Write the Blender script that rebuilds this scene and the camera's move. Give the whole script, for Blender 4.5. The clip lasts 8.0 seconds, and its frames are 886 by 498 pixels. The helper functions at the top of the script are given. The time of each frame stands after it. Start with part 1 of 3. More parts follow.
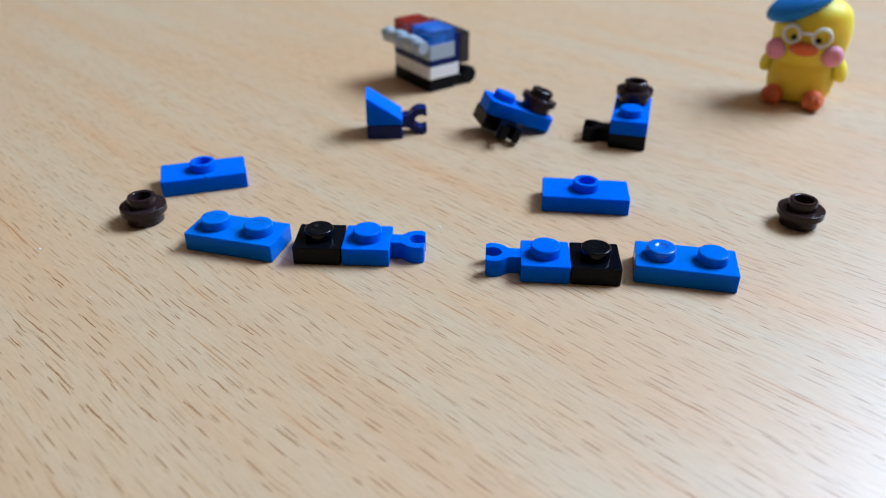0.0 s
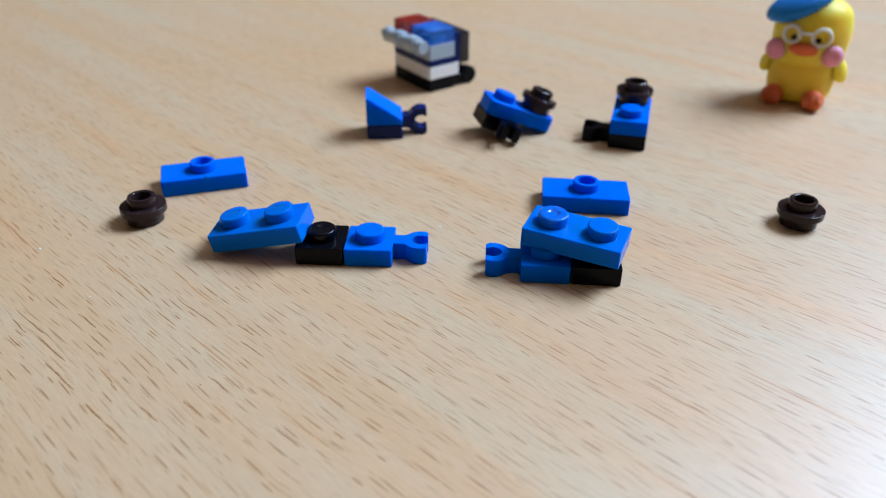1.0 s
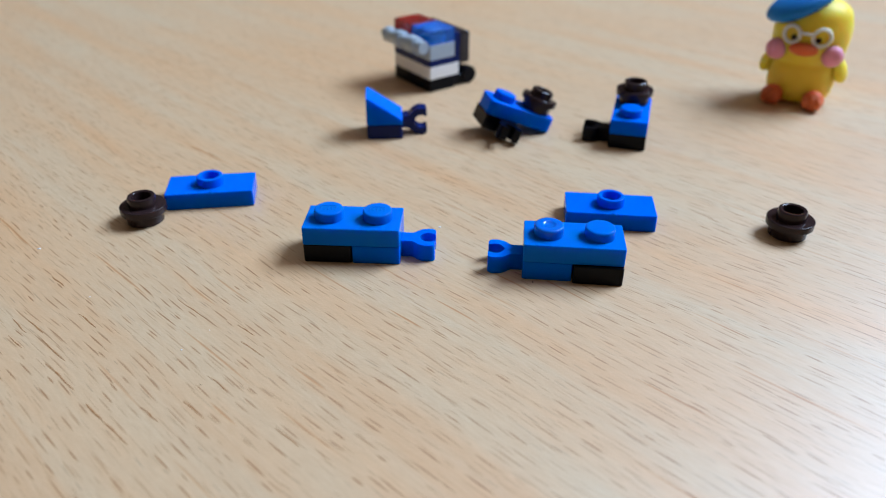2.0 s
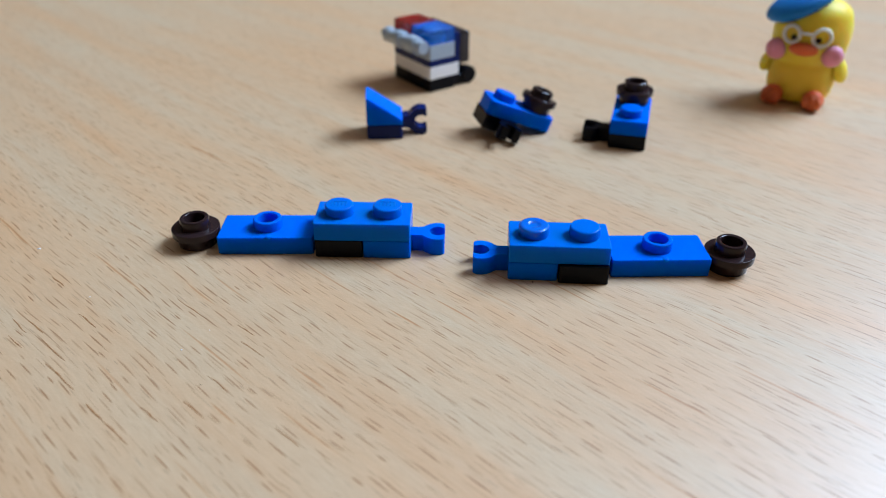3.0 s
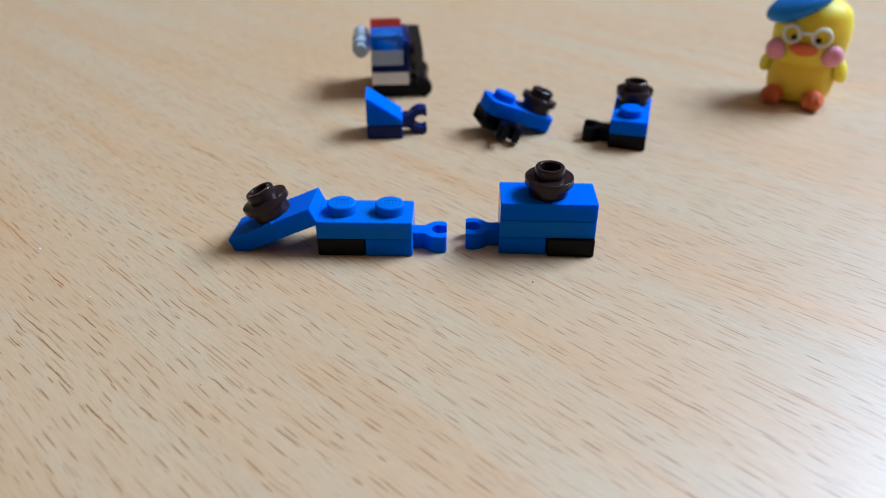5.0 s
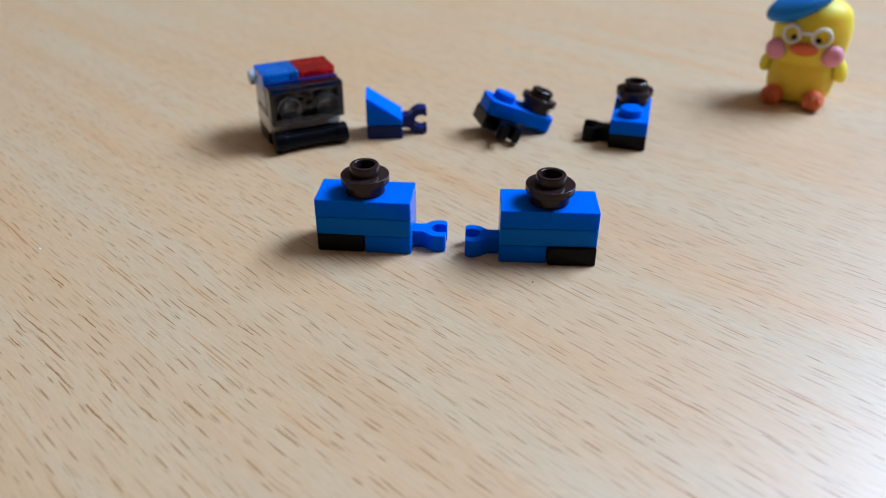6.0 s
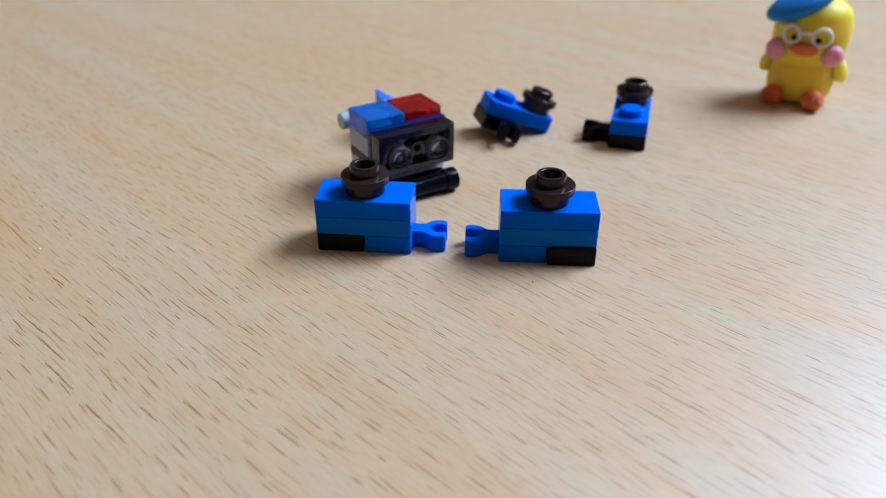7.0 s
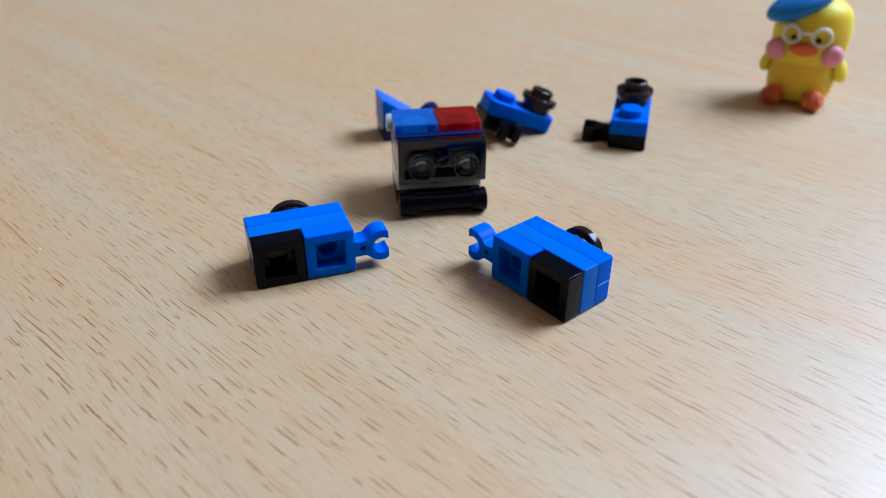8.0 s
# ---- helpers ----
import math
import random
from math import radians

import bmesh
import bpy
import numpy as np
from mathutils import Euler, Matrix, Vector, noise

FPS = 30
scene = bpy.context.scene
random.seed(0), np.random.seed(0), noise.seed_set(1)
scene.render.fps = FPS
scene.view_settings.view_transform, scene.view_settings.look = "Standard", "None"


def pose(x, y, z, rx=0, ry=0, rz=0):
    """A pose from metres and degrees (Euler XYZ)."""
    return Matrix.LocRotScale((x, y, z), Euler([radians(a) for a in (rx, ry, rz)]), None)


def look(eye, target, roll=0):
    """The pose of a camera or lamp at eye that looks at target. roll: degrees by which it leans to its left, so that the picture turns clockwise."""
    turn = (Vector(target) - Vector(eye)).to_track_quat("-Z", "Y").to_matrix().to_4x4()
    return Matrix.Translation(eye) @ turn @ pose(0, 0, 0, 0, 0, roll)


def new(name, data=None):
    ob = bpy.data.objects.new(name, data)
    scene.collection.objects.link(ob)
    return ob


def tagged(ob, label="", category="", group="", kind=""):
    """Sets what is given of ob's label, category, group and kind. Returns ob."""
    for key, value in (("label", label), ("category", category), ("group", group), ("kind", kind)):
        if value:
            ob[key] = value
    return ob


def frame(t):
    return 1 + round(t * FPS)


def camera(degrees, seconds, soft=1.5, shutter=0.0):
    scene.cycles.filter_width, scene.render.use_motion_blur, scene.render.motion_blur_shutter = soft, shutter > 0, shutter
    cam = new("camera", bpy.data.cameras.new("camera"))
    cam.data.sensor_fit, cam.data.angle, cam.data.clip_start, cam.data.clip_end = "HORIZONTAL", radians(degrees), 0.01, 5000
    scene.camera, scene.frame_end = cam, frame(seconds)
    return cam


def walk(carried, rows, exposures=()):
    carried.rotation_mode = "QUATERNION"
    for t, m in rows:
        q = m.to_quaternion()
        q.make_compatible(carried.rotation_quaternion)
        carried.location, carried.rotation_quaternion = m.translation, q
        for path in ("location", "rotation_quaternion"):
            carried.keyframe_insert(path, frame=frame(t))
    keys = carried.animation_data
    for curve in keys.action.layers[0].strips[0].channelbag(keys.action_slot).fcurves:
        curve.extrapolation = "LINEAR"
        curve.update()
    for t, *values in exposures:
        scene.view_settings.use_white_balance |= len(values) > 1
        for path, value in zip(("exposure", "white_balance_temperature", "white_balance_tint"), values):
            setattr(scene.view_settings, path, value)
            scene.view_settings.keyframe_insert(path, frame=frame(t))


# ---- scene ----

MM = 0.001


def mm(x, y, z=0.0, rx=0.0, ry=0.0, rz=0.0):
    """A pose in millimetres and degrees."""
    return pose(x * MM, y * MM, z * MM, rx, ry, rz)


# ---- camera: a phone on a stand, about 7 cm above the table top ----
cam = camera(60.04, 8.0, soft=1.0)
EYE = (0.0, 0.0, 68.26 * MM)
PITCH = radians(31.757)
still = look(EYE, (0.0, math.cos(PITCH), EYE[2] - math.sin(PITCH)), 0.303)
walk(cam, [(0.0, still), (8.0, still)], [(0.0, 0.0), (1.5, 0.0), (3.0, -0.05), (8.0, -0.05)])
cam.data.dof.use_dof = True
cam.data.dof.focus_distance = 0.117
cam.data.dof.aperture_fstop = 18.5
scene.view_settings.exposure = 0.0

# ---- light: daylight through one window ----
world = bpy.data.worlds.new("sky")
scene.world = world
world.use_nodes = True
sky = world.node_tree.nodes.new("ShaderNodeTexSky")
sky.sky_type = "NISHITA"
sky.sun_disc = False
sky.sun_elevation, sky.sun_rotation = radians(40), radians(200)
world.node_tree.links.new(sky.outputs[0], world.node_tree.nodes["Background"].inputs[0])
world.node_tree.nodes["Background"].inputs[1].default_value = 0.1

WIN_X, WIN_Y0, WIN_Y1, WIN_Z0, WIN_Z1 = 0.90, 0.12, 1.04, 0.66, 1.74
win = bpy.data.lights.new("window_light", "AREA")
win.shape, win.size, win.size_y = "RECTANGLE", WIN_Y1 - WIN_Y0 - 0.1, WIN_Z1 - WIN_Z0 - 0.1
win.energy, win.color = 84.0, (0.53, 0.71, 1.0)
win_ob = new("window_light", win)
win_ob.matrix_world = look((WIN_X + 0.02, (WIN_Y0 + WIN_Y1) / 2, (WIN_Z0 + WIN_Z1) / 2), (0.0, (WIN_Y0 + WIN_Y1) / 2, (WIN_Z0 + WIN_Z1) / 2))


# ---- materials ----
def nodes_of(name):
    m = bpy.data.materials.new(name)
    m.use_nodes = True
    t = m.node_tree
    return m, t, t.nodes["Principled BSDF"]


def put(t, kind, **inputs):
    n = t.nodes.new(kind)
    for key, value in inputs.items():
        n.inputs[key.replace("_", " ")].default_value = value
    return n


def mix_rgb(t, fac, a, b, blend="MIX"):
    n = t.nodes.new("ShaderNodeMix")
    n.data_type, n.blend_type = "RGBA", blend
    for i, v in ((0, fac), (6, a), (7, b)):
        if isinstance(v, (int, float, tuple)):
            n.inputs[i].default_value = v
        else:
            t.links.new(v, n.inputs[i])
    return n.outputs[2]


def ramp(t, fac, *stops):
    n = t.nodes.new("ShaderNodeValToRGB")
    while len(n.color_ramp.elements) < len(stops):
        n.color_ramp.elements.new(0.5)
    for e, (p, v) in zip(n.color_ramp.elements, stops):
        e.position = p
        e.color = v if isinstance(v, tuple) else (v, v, v, 1)
    t.links.new(fac, n.inputs[0])
    return n.outputs[0]


def maths(t, op, a, b=0.0, c=0.0):
    n = t.nodes.new("ShaderNodeMath")
    n.operation = op
    for i, v in enumerate((a, b, c)):
        if isinstance(v, (int, float)):
            n.inputs[i].default_value = v
        else:
            t.links.new(v, n.inputs[i])
    return n.outputs[0]


def plastic(name, colour, rough=0.15, wear=0.03, bump=0.01, gloss=0.25, depth=0.0):
    """Moulded plastic: faint tone change, uneven gloss with fine scratches, a slight waviness."""
    m, t, b = nodes_of(name)
    co = t.nodes.new("ShaderNodeTexCoord").outputs["Object"]
    big = put(t, "ShaderNodeTexNoise", Scale=180.0, Detail=3.0)
    fine = put(t, "ShaderNodeTexNoise", Scale=420.0, Detail=5.0)
    for n in (big, fine):
        t.links.new(co, n.inputs["Vector"])
    c = (*colour, 1)
    dark = (*[v * 0.88 for v in colour], 1)
    t.links.new(mix_rgb(t, big.outputs[0], dark, c), b.inputs["Base Color"])
    t.links.new(ramp(t, fine.outputs[0], (0.3, rough - wear * 0.5), (0.75, rough + wear)), b.inputs["Roughness"])
    bp = put(t, "ShaderNodeBump", Strength=bump * 4, Distance=0.0001)
    t.links.new(big.outputs[0], bp.inputs["Height"])
    t.links.new(bp.outputs[0], b.inputs["Normal"])
    b.inputs["IOR"].default_value = 1.5
    b.inputs["Specular IOR Level"].default_value = gloss
    b.inputs["Subsurface Weight"].default_value = depth
    b.inputs["Subsurface Radius"].default_value = (0.3, 0.6, 1.0)
    b.inputs["Subsurface Scale"].default_value = 0.0025
    return m


def vinyl(name, colour, rough=0.45, depth=0.35, reach=0.003):
    """Soft, slightly see-through vinyl."""
    m = plastic(name, colour, rough)
    b = m.node_tree.nodes["Principled BSDF"]
    b.inputs["Subsurface Weight"].default_value = depth
    b.inputs["Subsurface Radius"].default_value = (1.0, 0.7, 0.35)
    b.inputs["Subsurface Scale"].default_value = reach
    return m


def clear_plastic(name, colour, rough=0.06, density=1.0, gloss=0.2):
    m, t, b = nodes_of(name)
    b.inputs["Base Color"].default_value = (*colour, 1)
    b.inputs["Transmission Weight"].default_value = density
    b.inputs["Roughness"].default_value = rough
    b.inputs["IOR"].default_value = 1.5
    b.inputs["Specular IOR Level"].default_value = gloss
    return m


BLUE = plastic("blue_plastic", (0.0, 0.128, 0.72), rough=0.12, gloss=0.025, depth=0.4)
BLUE_LIGHT = plastic("worn_blue_plastic", (0.0, 0.148, 0.645), rough=0.17, wear=0.06, gloss=0.06, depth=0.4)
BLACK_SHINY = plastic("polished_black_plastic", (0.003, 0.0035, 0.006), rough=0.09, gloss=0.2)
BLUE_SHINY = plastic("polished_blue_plastic", (0.0, 0.148, 0.645), rough=0.10, gloss=0.3, depth=0.4)
NAVY = plastic("navy_plastic", (0.004, 0.014, 0.10), gloss=0.15)
BLACK = plastic("black_plastic", (0.003, 0.0035, 0.006), rough=0.14, gloss=0.10)
BROWN = plastic("dark_brown_plastic", (0.028, 0.015, 0.015), rough=0.16, gloss=0.22)
WHITE = plastic("white_plastic", (0.92, 0.91, 0.88))
GREY = plastic("pale_grey_plastic", (0.43, 0.51, 0.57))
CLEAR_BLUE = clear_plastic("clear_blue_plastic", (0.0, 0.28, 1.0), density=0.72, gloss=0.08)
CLEAR_RED = clear_plastic("clear_red_plastic", (0.95, 0.02, 0.02), density=0.85, gloss=0.08)
SMOKE = clear_plastic("smoked_clear_plastic", (0.025, 0.028, 0.05), density=0.88, gloss=0.1)
LENS = clear_plastic("clear_grey_plastic", (0.42, 0.45, 0.50), rough=0.03, density=0.9, gloss=0.6)
YELLOW = vinyl("yellow_vinyl", (0.97, 0.71, 0.075), rough=0.5, depth=0.85, reach=0.006)
ORANGE = vinyl("orange_vinyl", (0.90, 0.18, 0.06), rough=0.5)
PINK = vinyl("pink_vinyl", (0.93, 0.38, 0.50), rough=0.5)
CAP_BLUE = vinyl("blue_vinyl", (0.01, 0.22, 0.66), rough=0.5)
EYE_WHITE = vinyl("white_vinyl", (0.90, 0.89, 0.80), rough=0.45)
EYE_DARK = plastic("dark_brown_paint", (0.03, 0.015, 0.008), rough=0.3)


def beech(name):
    """Pale beech laminate: long soft bands along the grain and short brown pores."""
    m, t, b = nodes_of(name)
    co = t.nodes.new("ShaderNodeTexCoord").outputs["Object"]
    turn = t.nodes.new("ShaderNodeMapping")
    turn.inputs["Rotation"].default_value = (0, 0, radians(GRAIN))
    t.links.new(co, turn.inputs["Vector"])
    warp = put(t, "ShaderNodeTexNoise", Scale=22.0, Detail=2.0)
    t.links.new(turn.outputs[0], warp.inputs["Vector"])
    wob = t.nodes.new("ShaderNodeVectorMath")
    wob.operation = "MULTIPLY_ADD"
    t.links.new(warp.outputs["Color"], wob.inputs[0])
    wob.inputs[1].default_value = (0, 0.004, 0)
    t.links.new(turn.outputs[0], wob.inputs[2])

    def stretched(sx, sy, off=0.0):
        n = t.nodes.new("ShaderNodeMapping")
        n.inputs["Scale"].default_value = (sx, sy, 1)
        n.inputs["Location"].default_value = (off, off * 1.7, 0)
        t.links.new(wob.outputs[0], n.inputs["Vector"])
        return n.outputs[0]

    def pores(cell_x, cell_y, half_x, half_y, keep, off):
        """Scattered slim strokes along the grain, sizes in millimetres, of uneven length and depth."""
        where = stretched(1000 / cell_x, 1000 / cell_y, off)
        v = t.nodes.new("ShaderNodeTexVoronoi")
        v.voronoi_dimensions = "2D"
        v.inputs["Scale"].default_value = 1.0
        v.inputs["Randomness"].default_value = 0.88
        t.links.new(where, v.inputs["Vector"])
        away = t.nodes.new("ShaderNodeVectorMath")
        away.operation = "SUBTRACT"
        t.links.new(where, away.inputs[0])
        t.links.new(v.outputs["Position"], away.inputs[1])
        xyz = t.nodes.new("ShaderNodeSeparateXYZ")
        t.links.new(away.outputs[0], xyz.inputs[0])
        rnd = t.nodes.new("ShaderNodeSeparateColor")
        t.links.new(v.outputs["Color"], rnd.inputs[0])
        length = maths(t, "MULTIPLY_ADD", rnd.outputs[0], half_x / cell_x, 0.35 * half_x / cell_x)
        dx = maths(t, "DIVIDE", xyz.outputs[0], length)
        dy = maths(t, "MULTIPLY", xyz.outputs[1], cell_y / half_y)
        far = maths(t, "SQRT", maths(t, "ADD", maths(t, "MULTIPLY", dx, dx), maths(t, "MULTIPLY", dy, dy)))
        cl = t.nodes.new("ShaderNodeClamp")
        t.links.new(maths(t, "MULTIPLY", maths(t, "SUBTRACT", 1.0, far), 2.2), cl.inputs[0])
        there = maths(t, "LESS_THAN", rnd.outputs[1], keep)
        return maths(t, "MULTIPLY", maths(t, "MULTIPLY", cl.outputs[0], there), maths(t, "MULTIPLY_ADD", rnd.outputs[2], 0.7, 0.3))

    long_a = pores(7.0, 1.4, 2.7, 0.135, 0.9, 0.0)
    long_b = pores(30.0, 6.0, 9.5, 0.2, 0.5, 13.3)
    fine_lines = pores(5.4, 1.05, 2.3, 0.075, 0.75, 47.0)
    dots = pores(5.5, 1.6, 1.7, 0.10, 0.4, 31.0)
    bands = put(t, "ShaderNodeTexNoise", Scale=1.0, Detail=4.0, Roughness=0.6)
    t.links.new(stretched(9.0, 75.0, 3.0), bands.inputs["Vector"])
    fibre = put(t, "ShaderNodeTexNoise", Scale=1.0, Detail=5.0, Roughness=0.65)
    t.links.new(stretched(300.0, 2200.0, 7.0), fibre.inputs["Vector"])
    patch = put(t, "ShaderNodeTexNoise", Scale=16.0, Detail=3.0)
    t.links.new(turn.outputs[0], patch.inputs["Vector"])
    base = mix_rgb(t, ramp(t, bands.outputs[0], (0.33, 0.0), (0.67, 1.0)), (0.67, 0.40, 0.202, 1), (0.615, 0.472, 0.295, 1))
    base = mix_rgb(t, ramp(t, fibre.outputs[0], (0.33, 0.38), (0.66, 0.0)), base, (0.47, 0.27, 0.13, 1))
    base = mix_rgb(t, ramp(t, patch.outputs[0], (0.45, 0.0), (0.8, 0.18)), base, (0.55, 0.32, 0.16, 1))
    streak = put(t, "ShaderNodeTexNoise", Scale=1.0, Detail=3.0, Roughness=0.55)
    t.links.new(stretched(7.0, 230.0, 21.0), streak.inputs["Vector"])
    base = mix_rgb(t, ramp(t, streak.outputs[0], (0.47, 0.0), (0.70, 0.32)), base, (0.58, 0.30, 0.13, 1))
    base = mix_rgb(t, maths(t, "MULTIPLY", long_a, 1.0), base, (0.33, 0.14, 0.045, 1))
    base = mix_rgb(t, maths(t, "MULTIPLY", long_b, 0.9), base, (0.48, 0.20, 0.06, 1))
    base = mix_rgb(t, maths(t, "MULTIPLY", fine_lines, 0.7), base, (0.34, 0.16, 0.06, 1))
    base = mix_rgb(t, maths(t, "MULTIPLY", dots, 0.5), base, (0.24, 0.12, 0.06, 1))
    t.links.new(base, b.inputs["Base Color"])
    grit = put(t, "ShaderNodeTexNoise", Scale=3000.0, Detail=3.0)
    t.links.new(co, grit.inputs["Vector"])
    t.links.new(ramp(t, grit.outputs[0], (0.3, 0.36), (0.7, 0.50)), b.inputs["Roughness"])
    b.inputs["Specular IOR Level"].default_value = 0.85
    b.inputs["IOR"].default_value = 1.6
    deep = maths(t, "ADD", long_a, long_b)
    height = maths(t, "SUBTRACT", maths(t, "MULTIPLY", grit.outputs[0], 0.5), maths(t, "MULTIPLY", deep, 0.25))
    bp = put(t, "ShaderNodeBump", Strength=0.45, Distance=0.00012)
    t.links.new(height, bp.inputs["Height"])
    t.links.new(bp.outputs[0], b.inputs["Normal"])
    return m


GRAIN = 43.5
BEECH = beech("beech_laminate")


def streak_wood(name):
    """Orange-brown figure in the wood, paler where it thins out."""
    m, t, b = nodes_of(name)
    co = t.nodes.new("ShaderNodeTexCoord").outputs["Object"]
    n = put(t, "ShaderNodeTexNoise", Scale=700.0, Detail=4.0)
    t.links.new(co, n.inputs["Vector"])
    t.links.new(mix_rgb(t, ramp(t, n.outputs[0], (0.35, 0.0), (0.65, 1.0)), (0.31, 0.125, 0.038, 1), (0.43, 0.21, 0.08, 1)), b.inputs["Base Color"])
    b.inputs["Roughness"].default_value = 0.45
    return m


STREAK = streak_wood("beech_figure")


def painted(name, colour, rough=0.8):
    m, t, b = nodes_of(name)
    co = t.nodes.new("ShaderNodeTexCoord").outputs["Object"]
    n = put(t, "ShaderNodeTexNoise", Scale=3.0, Detail=6.0)
    t.links.new(co, n.inputs["Vector"])
    t.links.new(mix_rgb(t, n.outputs[0], (*[v * 0.92 for v in colour], 1), (*colour, 1)), b.inputs["Base Color"])
    b.inputs["Roughness"].default_value = rough
    return m


# unseen room surfaces, their warm tints chosen for the fill light they bounce
WALL = painted("wall_paint", (0.50, 0.325, 0.18))
# far wall, out of view: kept dark so the table reflects less of it
WALL_DIMMED = painted("dimmed_far_wall", (0.20, 0.135, 0.08))
CEILING = painted("ceiling_paint", (0.46, 0.35, 0.25))
FLOOR = painted("floor_tiles", (0.20, 0.135, 0.085), 0.5)
STEEL = painted("grey_steel", (0.25, 0.25, 0.26), 0.4)


# ---- mesh helpers, in millimetres ----
N = 24


def rrect(w, d, r, z, cx=0.0, cy=0.0):
    """A rounded rectangle of N points."""
    out = []
    for k, (sx, sy) in enumerate(((1, 1), (-1, 1), (-1, -1), (1, -1))):
        for i in range(N // 4):
            a = radians(k * 90 + i * 90 / (N // 4 - 1))
            out.append((cx + sx * (w / 2 - r) + r * math.cos(a), cy + sy * (d / 2 - r) + r * math.sin(a), z))
    return out


def circle(r, z, cx=0.0, cy=0.0, n=N):
    return [(cx + r * math.cos(radians((i + 0.5) * 360 / n)), cy + r * math.sin(radians((i + 0.5) * 360 / n)), z) for i in range(n)]


def loft(bm, rings, start=True, end=True):
    vs = [[bm.verts.new(p) for p in ring] for ring in rings]
    n = len(vs[0])
    for a, b in zip(vs, vs[1:]):
        for i in range(n):
            bm.faces.new((a[i], a[(i + 1) % n], b[(i + 1) % n], b[i]))
    if start:
        bm.faces.new(vs[0][::-1])
    if end:
        bm.faces.new(vs[-1])
    return bm


def lathe(bm, profile, n=32, axis="z", at=(0, 0, 0), closed=False):
    """Turns (radius, height) points about an axis. A closed profile makes a ring."""
    rings = [circle(max(r, 0.001), z, n=n) for r, z in profile]
    before = set(bm.verts)
    if closed:
        loft(bm, rings + [rings[0]], False, False)
    else:
        loft(bm, rings)
    for v in [v for v in bm.verts if v not in before]:
        x, y, z = v.co
        v.co = Vector({"z": (x, y, z), "x": (z, x, y), "y": (x, z, y)}[axis]) + Vector(at)
    return bm


def brick_box(bm, w, d, h, z0=0.0, cx=0.0, cy=0.0, r=0.35, e=0.16):
    """A solid block with softly rounded edges."""
    return loft(bm, [rrect(w - 2 * e, d - 2 * e, r, z0, cx, cy), rrect(w - 0.6 * e, d - 0.6 * e, r, z0 + 0.3 * e, cx, cy), rrect(w, d, r, z0 + e, cx, cy),
                     rrect(w, d, r, z0 + h - e, cx, cy), rrect(w - 0.6 * e, d - 0.6 * e, r, z0 + h - 0.3 * e, cx, cy), rrect(w - 2 * e, d - 2 * e, r, z0 + h, cx, cy)])


def hollow_plate(bm, w, d, h, wall=1.55, hole=1.6, z0=0.0, cx=0.0, cy=0.0, deep=False):
    """A plate body, open underneath, with a round dimple in its inner roof."""
    e, r = 0.14, 0.3
    iw, idp = w - 2 * wall, d - 2 * wall
    rings = [circle(hole * 0.97, z0 + h - 0.12, cx, cy), circle(hole, z0 + h - 1.05, cx, cy), rrect(iw - 0.1, idp - 0.1, 0.25, z0 + h - 1.05, cx, cy),
             rrect(iw, idp, 0.25, z0 + 0.15, cx, cy), rrect(iw + 0.2, idp + 0.2, 0.3, z0, cx, cy),
             rrect(w - 2 * e, d - 2 * e, r, z0, cx, cy), rrect(w, d, r, z0 + e, cx, cy), rrect(w, d, r, z0 + h - e, cx, cy),
             rrect(w - 0.6 * e, d - 0.6 * e, r, z0 + h - 0.3 * e, cx, cy), rrect(w - 2 * e, d - 2 * e, r, z0 + h, cx, cy)]
    if deep:
        rim = circle(hole, z0 + h, cx, cy)
        return loft(bm, [rim] + rings[1:] + [rim], False, False)
    return loft(bm, rings)


def bar(bm, pts, z0, z1, axis="z", plain=range(0)):
    """An outline pulled straight up from z0 to z1, its rims slightly rounded but for the plain points."""
    lo = [bm.verts.new((x, y, z0)) for x, y in pts]
    hi = [bm.verts.new((x, y, z1)) for x, y in pts]
    n = len(pts)
    faces = [bm.faces.new(lo[::-1]), bm.faces.new(hi)]
    for i in range(n):
        faces.append(bm.faces.new((lo[i], lo[(i + 1) % n], hi[(i + 1) % n], hi[i])))
    sharp = {v for i in plain for v in (lo[i], hi[i])}
    rims = [e for f in faces[:2] for e in f.edges if not sharp & set(e.verts)]
    bmesh.ops.bevel(bm, geom=rims, offset=0.16, segments=2, affect="EDGES", clamp_overlap=True)
    if axis == "y":
        for v in bm.verts:
            v.co = Vector((v.co.x, -v.co.z, v.co.y))
    return bm


def finish(bm, name, material, angle=50):
    bmesh.ops.remove_doubles(bm, verts=bm.verts, dist=0.0005)
    bmesh.ops.recalc_face_normals(bm, faces=bm.faces)
    for f in bm.faces:
        f.smooth = True
    for e in bm.edges:
        e.smooth = e.calc_face_angle(0.0) < radians(angle)
    for v in bm.verts:
        v.co *= MM
    me = bpy.data.meshes.new(name)
    bm.to_mesh(me)
    bm.free()
    for m in (material if isinstance(material, (list, tuple)) else (material,)):
        me.materials.append(m)
    return me


def part(name, bm, material, parent, label=""):
    ob = new(name, finish(bm, name, material))
    ob.parent = parent
    flat = ob.modifiers.new("flat_faces", "WEIGHTED_NORMAL")
    flat.keep_sharp, flat.weight = True, 100
    if label:
        ob["label"] = label
    return ob


def thing(name, label, category, group="", at=None):
    ob = new(name)
    ob.empty_display_size = 0.003
    if at:
        ob.matrix_world = at
    return tagged(ob, label, category, group)


def structure(name, bm, material, label, category):
    return tagged(new(name, finish(bm, name, material)), label, category, kind="structure")


